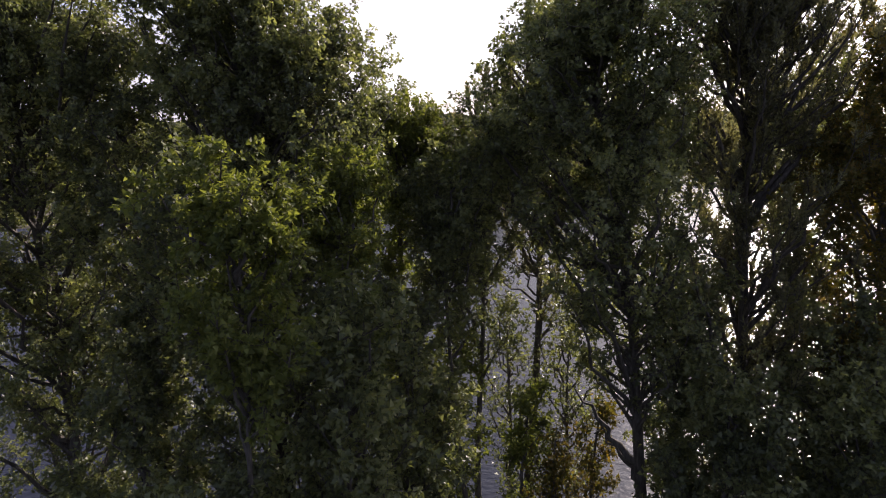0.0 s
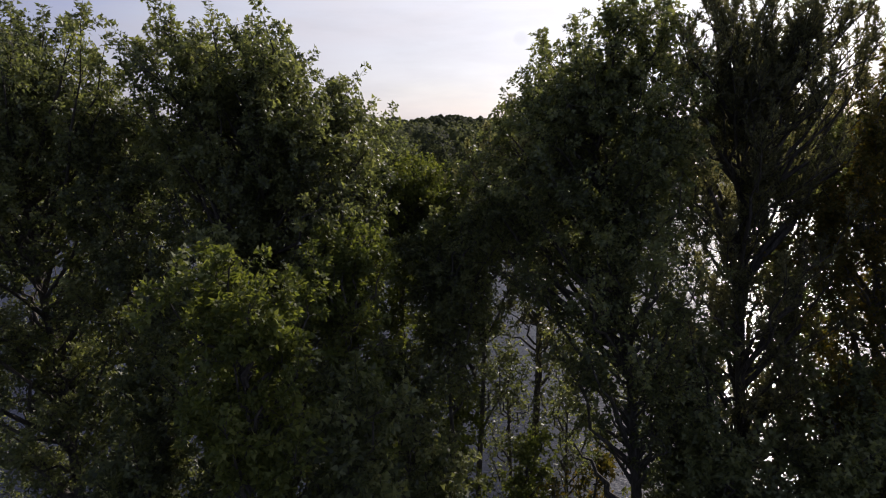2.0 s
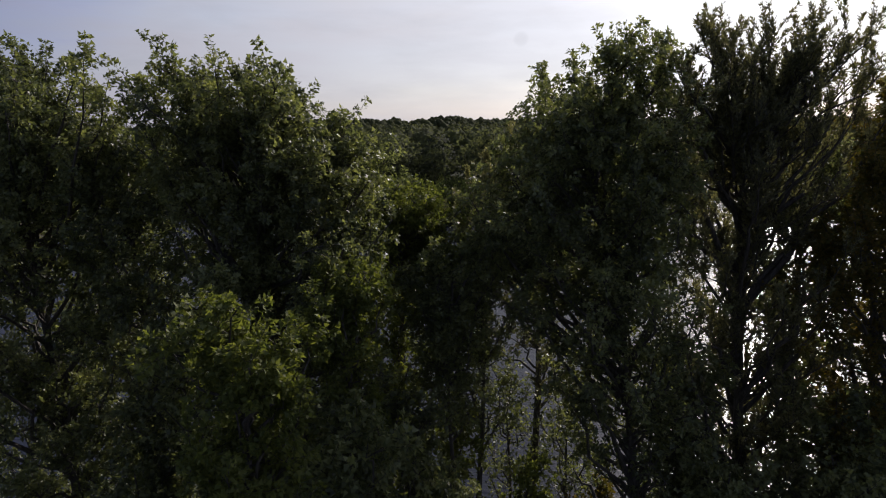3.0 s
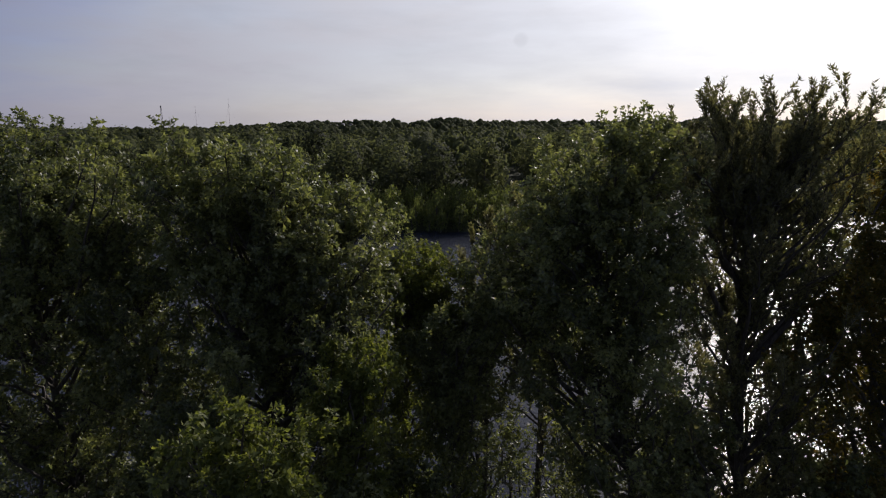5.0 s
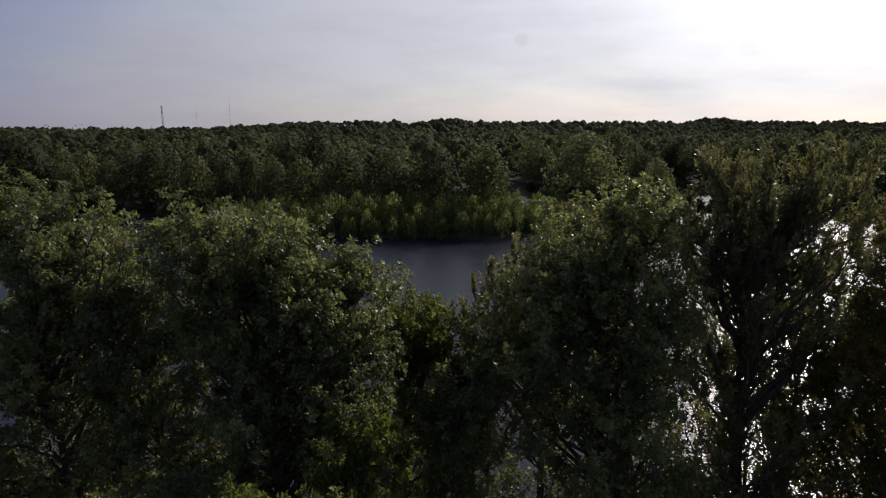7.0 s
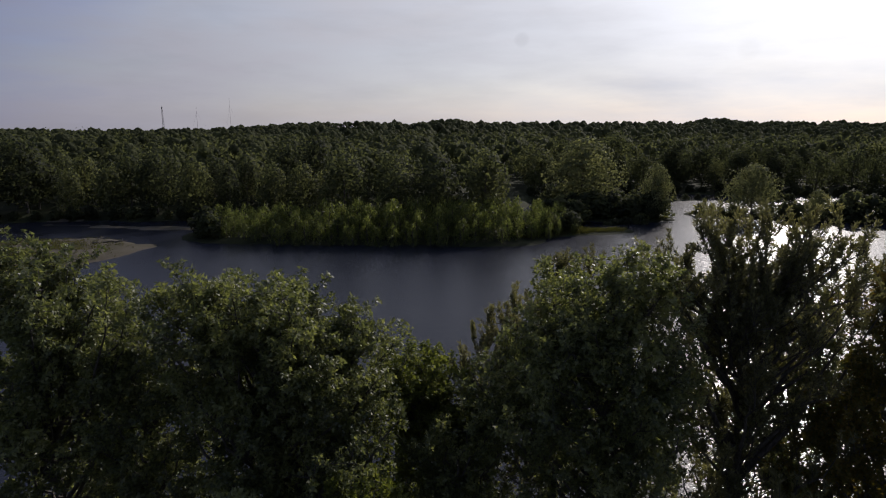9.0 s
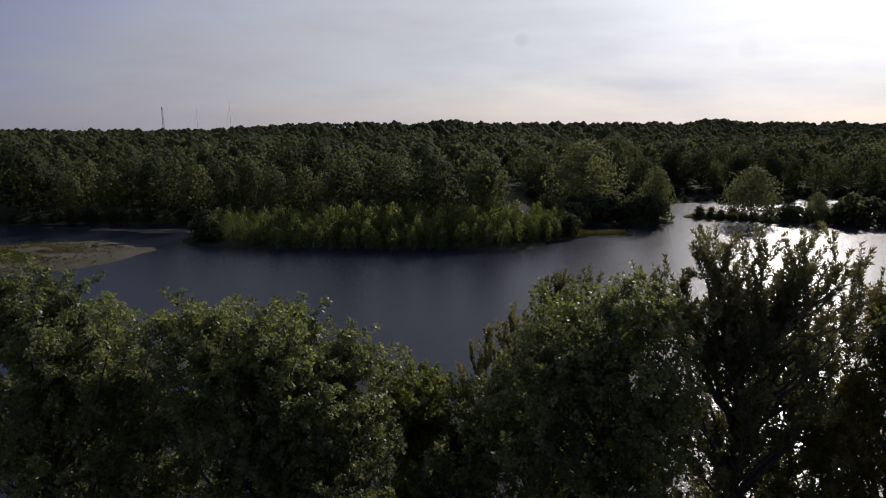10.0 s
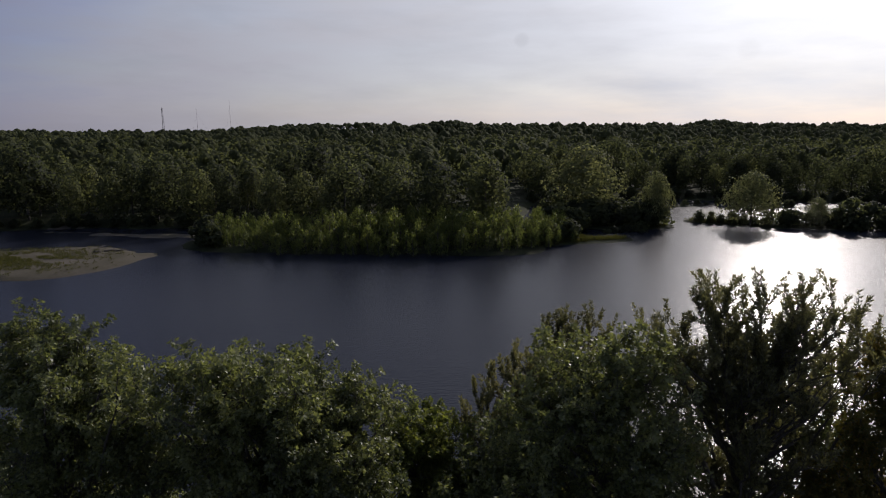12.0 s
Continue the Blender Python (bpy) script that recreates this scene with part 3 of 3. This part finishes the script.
def far_crown(rng, height, reach, low, lobes, per, size, style="round"):
    """Leaf clumps of a tree some way off, in rounded lobes."""
    feet, ways, out = [], [], []
    for k in range(lobes):
        h = (k + rng.random()) / lobes
        r = reach * crown_width(h) * (0.30 + 0.45 * rng.random())
        a = k * 2.4 + rng.normal(0, 0.3)
        mid = np.array((r * math.cos(a), r * math.sin(a), low + (height - low) * (0.06 + 0.84 * h)))
        n = unit(rng.normal(0, 1, (per, 3)))
        ball = reach * rng.uniform(0.30, 0.48)
        if style == "wand":
            feet.append(mid + n * np.array((0.75, 0.75, 1.1)) * ball * rng.random((per, 1)) ** 0.5)
            ways.append(unit(n * 0.5 + rng.normal(0, 0.3, (per, 3)) + np.array((0, 0, 1.0))))
        else:
            feet.append(mid + n * ball * rng.uniform(0.78, 1.05, (per, 1)))
            ways.append(unit(np.cross(n, rng.normal(0, 1, (per, 3))) + rng.normal(0, 0.3, (per, 3))))
        out.append(n)
    feet, ways = np.concatenate(feet), np.concatenate(ways)
    m = len(feet)
    long = size * rng.uniform(0.6, 1.3, m)
    soft = unit(unit(np.concatenate(out)) + unit(feet - np.array((0, 0, low + (height - low) * 0.45))) * 0.7 + rng.normal(0, 0.12, (m, 3)))
    crown_normals.append(soft)
    return feet, ways, np.concatenate(out) + rng.normal(0, 0.28, (m, 3)), long, long * rng.uniform(0.75, 1.1, m) * (0.42 if style == "wand" else 1)


def rounded(me):
    """Lets the shading follow the outside of the lobes that were made last."""
    n = np.repeat(np.concatenate(crown_normals), 4, axis=0)
    crown_normals.clear()
    me.polygons.foreach_set("use_smooth", np.ones(len(me.polygons), bool))
    me.normals_split_custom_set_from_vertices(n.tolist())
    return me


def far_tree(name, height, reach, low, seed, leaf, label, lobes=22, per=55, size=0.55, style="round", category="tree", stems=5):
    rng = np.random.default_rng(seed)
    root = tagged(new(name), label, category)
    t = Tubes(6)
    s = np.linspace(0, 1, 6)
    t.add(np.stack([0.2 * np.sin(s * 4 + seed), 0.2 * np.cos(s * 5), s * height * 0.85], 1), 0.22 * (height / 15) * (1 - s) ** 0.7 + 0.03)
    for k in range(stems):
        a, z = k * 2.4, height * (0.25 + 0.09 * k)
        t.add(bend(rng, (0, 0, z), (reach * 0.6 * math.cos(a), reach * 0.6 * math.sin(a), z + height * 0.22), 5, 0.1, 0.06), np.linspace(0.09, 0.02, 5))
    part("trunk", t.mesh("trunk"), BARK, root)
    part("crown", rounded(leaf_mesh("crown", *far_crown(rng, height, reach, low, lobes, per, size, style))), leaf, root)
    return root


FOREST = "dark green broadleaf tree of the far-bank forest"
MODELS = [far_tree("forest_tree", 15.0 + v, 5.6 + 0.3 * (v % 3), 2.2, 50 + k, WOOD_LEAF, FOREST, 28, 62, 0.66) for k, v in enumerate((-2.0, -0.8, 0.2, 0.9, 1.6))]
rng = np.random.default_rng(7)


def stand(model, x, y, grow=1.0, label="", sink=0.1, wide=1.0):
    ob = copy_thing(model, pose(x, y, ground_height(x, y) - sink, 0, 0, rng.uniform(0, 360)) @ Matrix.Diagonal((grow * wide, grow * wide, grow, 1)))
    return tagged(ob, label)


spots, rest = [], []
for gxx in np.arange(-330, 420, 9.4):
    for row in range(8):
        x = gxx + rng.uniform(-2.2, 2.2)
        y = float(np.interp(x, BANK_X, BANK_Y)) + 3.5 + row * 8.4 + rng.uniform(-2.8, 2.8)
        if abs(x) > y * 0.74 + 6 or (x > 14 and x < 24):
            continue
        (spots if row < 3 else rest).append((x, y))
for x, y in spots:
    stand(MODELS[int(rng.integers(5))], x, y, rng.uniform(0.62, 1.08), wide=rng.uniform(0.75, 1.2))

# the far woods, too many to count
wf = [[], [], [], [], []]


DOME_A, DOME_H = np.meshgrid(np.arange(5) * 2 * np.pi / 5, np.array((-0.3, 0.3, 0.78, 0.99)), indexing="xy")
DOME = np.stack([np.cos(DOME_A) * np.sqrt(1 - DOME_H ** 2), np.sin(DOME_A) * np.sqrt(1 - DOME_H ** 2), DOME_H], -1).reshape(-1, 3)
DOME_F = np.array([(r * 5 + k, r * 5 + (k + 1) % 5, (r + 1) * 5 + (k + 1) % 5, (r + 1) * 5 + k) for r in range(3) for k in range(5)])
dome_v, dome_f = [], []


def clump(x, y, z, height, reach, domes, lobes, per, size):
    """A far crown: rounded tufts of foliage, and loose leaves on the nearer ones."""
    for k in range(domes):
        h = 0.3 + 0.7 * (k + 0.5) / domes
        a, r = k * 2.4 + rng.uniform(0, 1), reach * crown_width(h) * rng.uniform(0.35, 0.75)
        ball = reach * rng.uniform(0.19, 0.36) * rng.uniform(0.8, 1.25, 3) * (1 + rng.normal(0, 0.07, (20, 1)))
        dome_f.append(DOME_F + 20 * len(dome_v))
        dome_v.append(DOME * ball + np.array((x + r * math.cos(a), y + r * math.sin(a), z + height * (0.24 + 0.68 * h) - reach * 0.15)))
    if lobes:
        got = far_crown(rng, height, reach, height * 0.35, lobes, per, size)
        for a, b in zip(wf, (got[0] + np.array((x, y, z)), *got[1:])):
            a.append(b)


for x, y in rest:
    clump(x, y, 1.0, rng.uniform(9.0, 15.0), rng.uniform(4.5, 6.5), 8, 12, 15, 0.75)
d = 215.0
while d < 1150:
    gap = 13.5 + (d - 200) * 0.012
    for x in np.arange(-0.75 * d - 10, 0.75 * d + 10, gap):
        y = d + rng.uniform(-0.5, 0.5) * gap
        xx = x + rng.uniform(-0.5, 0.5) * gap
        if y < float(np.interp(xx, BANK_X, BANK_Y)) + 68:
            continue
        side = xx / y
        if -0.215 < side < -0.125 and 800 < y < 905:
            continue
        ridge = max(0.0, min(1.0, (y - 520) / 400))
        lift = 1.0 + ridge * float(np.interp(side, (-0.75, -0.45, -0.36, -0.26, -0.15, 0.8), (-10.5, -10.5, -6.5, 0.5, 2.5, 3.0))) + 2.0 * noise.noise((xx * 0.008, y * 0.005, 3.0))
        lift += ridge * (5.0 * math.exp(-((side - 0.01) / 0.035) ** 4) + 5.5 * math.exp(-((side - 0.44) / 0.045) ** 4))
        near = d < 400
        clump(xx, y, lift, (rng.uniform(8.0, 14.0) + 2.0 * noise.noise((xx * 0.03, y * 0.02, 8.0)) + 3.0 * ridge), gap * rng.uniform(0.5, 0.8), 11 if near else 9, 10 if near else 0, 12, 0.8 + (d - 200) * 0.0011)
    d += gap * (1.0 if d < 400 else 2.0)
woods = part("far_woods", rounded(leaf_mesh("far_woods", *[np.concatenate(a) for a in wf])), FAR_LEAF)
part("canopy", mesh_of("canopy", np.concatenate(dome_v), np.concatenate(dome_f)), FAR_LEAF, woods).data.polygons.foreach_set("use_smooth", np.ones(sum(map(len, dome_f)), bool))
tagged(woods, "hazy green forest canopy reaching to the horizon", "forest", kind="stuff")

# willow thicket on the island
BUSHES = [far_tree("island_willow", 7.6 + 0.5 * k, 2.6, 0.3, 80 + k, ISLAND_LEAF, "bright green willow bush of a dense island thicket", 18, 30, 0.52, "wand", "bush", 3) for k in range(3)]
for x in np.arange(-47, 27, 1.9):
    for row in range(5):
        xx = x + rng.uniform(-1.1, 1.1)
        front = float(np.interp(xx, (-50, -44, -36, -28, 5, 14, 20, 28), (119, 115, 111, 108.6, 108.4, 111.5, 115.5, 120.5)))
        yy = front + row * 2.9 + rng.uniform(-1.0, 1.0)
        grow = float(np.interp(xx, (-48, -40, -10, 8, 20, 27), (0.60, 0.70, 0.88, 0.88, 0.72, 0.5))) * rng.uniform(0.8, 1.12) * (0.66, 0.84, 0.95, 1.0, 0.97)[row]
        tagged(stand(BUSHES[int(rng.integers(3))], xx, yy, grow), group="island willow thicket")

# single trees and shrubs on the spits
LONE = far_tree("lone_tree", 16.0, 8.6, 2.5, 91, LONE_LEAF, "broad green tree standing alone on a river spit", 44, 110, 0.6, "round")
SHRUB = [far_tree("shrub", 4.2 + 0.5 * k, 2.7, 0.2, 95 + k, WOOD_LEAF, "low dark green shrub at the water's edge", 14, 50, 0.6, "round", "shrub", 3) for k in range(3)]
stand(LONE, 34, 148, 1.04, wide=1.12)
stand(LONE, 48.5, 138, 0.74, wide=0.66)
stand(LONE, 71.5, 140.5, 0.74, wide=1.1)
stand(LONE, 84.5, 136.5, 0.42, wide=0.85)
EDGE = [((-47, 119), (-43, 113), 3, 1.0), ((14, 117), (27, 122.5), 6, 0.7), ((22, 131), (30, 134), 4, 1.0), ((28, 139), (50, 138.5), 9, 1.1), ((24, 150), (44, 150), 6, 1.1), ((34, 131), (45, 133.5), 4, 0.6),
        ((61, 145.5), (76, 140), 7, 0.5), ((77, 139), (90, 137), 5, 0.8), ((89, 136), (130, 132), 14, 1.25), ((65, 173), (83, 179), 5, 0.35), ((93, 171), (100, 172), 3, 0.4)]
for (ax, ay), (bx, by), count, grow in EDGE:
    for k in range(count):
        f = (k + 0.5 + rng.uniform(-0.3, 0.3)) / count
        tagged(stand(SHRUB[int(rng.integers(3))], ax + (bx - ax) * f, ay + (by - ay) * f, grow * rng.uniform(0.75, 1.15), wide=rng.uniform(1.0, 1.35)), group="shrubs on the spits")
for x in np.arange(-100, 140, 4.2):
    y = float(np.interp(x, BANK_X, BANK_Y)) + 1.6
    if -46 < x < 24:
        continue
    tagged(stand(SHRUB[int(rng.integers(3))], x + rng.uniform(-1, 1), y, rng.uniform(0.35, 0.7), wide=1.3), group="shrubs of the far bank")
for ob in MODELS + BUSHES + SHRUB + [LONE]:
    for o in (*ob.children_recursive, ob):
        bpy.data.objects.remove(o)


# ---- mast on the ridge ----
def mast(x, y, foot, top, wide, label):
    root = tagged(new("radio_mast"), label, "mast")
    root.location = (x, y, foot)
    high = top - foot
    legs = [(wide * math.cos(a), wide * math.sin(a)) for a in (0.3, 2.39, 4.49)]
    for lx, ly in legs:
        t = Tubes(5)
        t.add([(lx, ly, 0), (lx * 0.5, ly * 0.5, high)], (0.28, 0.2))
        part("leg", t.mesh("leg"), STEEL, root)
    t = Tubes(4)
    steps = int(high / 3)
    for k in range(steps):
        for a in range(3):
            f0, f1 = 1 - 0.5 * k / steps, 1 - 0.5 * (k + 1) / steps
            p0, p1 = legs[a], legs[(a + 1) % 3]
            t.add([(p0[0] * f0, p0[1] * f0, k * high / steps), (p1[0] * f1, p1[1] * f1, (k + 1) * high / steps)], (0.13, 0.13))
    part("bracing", t.mesh("bracing"), STEEL, root)
    for k in range(3):
        t = Tubes(6)
        a = 2.1 * k
        t.add([(0.9 * math.cos(a), 0.9 * math.sin(a), high - 4), (0.9 * math.cos(a), 0.9 * math.sin(a), high - 1.2)], (0.3, 0.3))
        part("antenna", t.mesh("antenna"), STEEL, root)
    return root


mast(-449, 1000, 4, 43, 1.7, "grey lattice radio mast above the far ridge")


def thin_mast(x, y, top):
    root = tagged(new("thin_mast"), "very thin grey pole mast above the far ridge", "mast")
    root.location = (x, y, 4)
    t = Tubes(5)
    t.add([(0, 0, 0), (0, 0, top - 4)], (0.22, 0.12))
    part("pole", t.mesh("pole"), STEEL, root)
    for a in (0.4, 2.5, 4.6):
        t = Tubes(3)
        t.add([(0, 0, (top - 4) * 0.8), (16 * math.cos(a), 16 * math.sin(a), 0)], (0.03, 0.03))
        part("guy_wire", t.mesh("guy_wire"), STEEL, root)


thin_mast(-344, 1010, 56)
thin_mast(-396, 1005, 42)


# ---- houses on the ridge ----
def prism(name, xs, ys, zs, ridge=None):
    """A box, or with ridge a gable roof along y."""
    (x0, x1), (y0, y1), (z0, z1) = xs, ys, zs
    bm = bmesh.new()
    if ridge is None:
        bmesh.ops.create_cube(bm, size=1, matrix=Matrix.Translation(((x0 + x1) / 2, (y0 + y1) / 2, (z0 + z1) / 2)) @ Matrix.Diagonal((x1 - x0, y1 - y0, z1 - z0, 1)))
    else:
        xm = (x0 + x1) / 2
        v = [bm.verts.new(c) for c in ((x0, y0, z0), (x1, y0, z0), (xm, y0, ridge), (x0, y1, z0), (x1, y1, z0), (xm, y1, ridge))]
        for f in ((0, 1, 2), (5, 4, 3), (0, 2, 5, 3), (2, 1, 4, 5), (1, 0, 3, 4)):
            bm.faces.new([v[k] for k in f])
    me = bpy.data.meshes.new(name)
    bm.to_mesh(me)
    bm.free()
    return me


def house(x, y, foot, wide, high, wall):
    root = tagged(new("house"), "pale distant house with a grey gable roof on the ridge", "house", group="houses on the ridge")
    root.location = (x, y, foot)
    part("wall", prism("wall", (-wide / 2, wide / 2), (0, 8), (0, high)), wall, root)
    part("roof", prism("roof", (-wide / 2 - 0.4, wide / 2 + 0.4), (-0.4, 8.4), (high + 0.01, high + 0.1), high + wide * 0.4), ROOF, root)
    for k in (-0.25, 0.25):
        for z in (high - 1.8, high - 4.4):
            part("window", prism("window", (wide * k - 0.6, wide * k + 0.6), (-0.05, 0.02), (z - 0.7, z + 0.7)), PANE, root)


for k, side in enumerate((-0.207, -0.196, -0.181, -0.170, -0.161, -0.149, -0.140, -0.131)):
    house(side * 880, 880 + 5 * (k % 3), 5.0 + 1.3 * (k * 5 % 3), 4.5 + (k % 2) * 2, 6.0, SIDING)


# ---- grass and driftwood on the low bars ----
gr = [[], [], [], [], []]
for b in BARS:
    ax, ay, bx, by, r = b[:5]
    if (ax, ay) in ((-43, 118), (22, 143), (76, 141.5), (22, 126)):
        continue
    for k in range(int((math.hypot(bx - ax, by - ay) + r) * r * (11 if b[6] else 16))):
        f = rng.random()
        x, y = ax + (bx - ax) * f + rng.normal(0, r * 0.42), ay + (by - ay) * f + rng.normal(0, r * 0.42)
        if y > 160 and k % 3 or abs(x) > 120:
            continue
        z = ground_height(x, y)
        if z < 0.12 or (b[6] and (b[4] < 5 or noise.noise((x * 0.16, y * 0.28, 2.0)) < -0.22)):
            continue
        m = 5
        gr[0].append(np.array((x, y, z)) + rng.normal(0, 0.16, (m, 3)) * (1, 1, 0))
        gr[1].append(unit(rng.normal(0, 0.45, (m, 3)) + np.array((0, 0, 1))))
        gr[2].append(rng.normal(0, 1, (m, 3)))
        gr[3].append(rng.uniform(0.25, 0.65, m) * (0.7 if b[6] else 1.3))
        gr[4].append(rng.uniform(0.05, 0.12, m))
tagged(part("grass", leaf_mesh("grass", *[np.concatenate(a) for a in gr]), GRASS), "tufts of yellow-green grass on the sand bars", "grass", kind="stuff")


def driftwood(x, y, long, turn):
    root = tagged(new("driftwood"), "grey weathered driftwood log lying on the sand", "log", group="driftwood on the sand bar")
    root.matrix_world = pose(x, y, ground_height(x, y) + 0.08, 0, 0, turn)
    t = Tubes(6)
    t.add(bend(rng, (-long / 2, 0, 0), (long / 2, 0, 0.1), 6, -0.05, 0.05), np.linspace(0.16, 0.06, 6))
    part("log", t.mesh("log"), BARK, root)
    t = Tubes(5)
    t.add([(0, 0, 0.05), (long * 0.1, long * 0.16, 0.35), (long * 0.14, long * 0.24, 0.6)], (0.07, 0.05, 0.02))
    part("branch", t.mesh("branch"), BARK, root)


for x, y, long, turn in ((-60.5, 109.2, 2.6, 12), (-62.5, 108.0, 1.8, -25), (-58.8, 109.6, 2.2, 30), (-64.0, 112.5, 1.6, 70), (51.0, 138.4, 3.4, -10)):
    driftwood(x, y, long, turn)
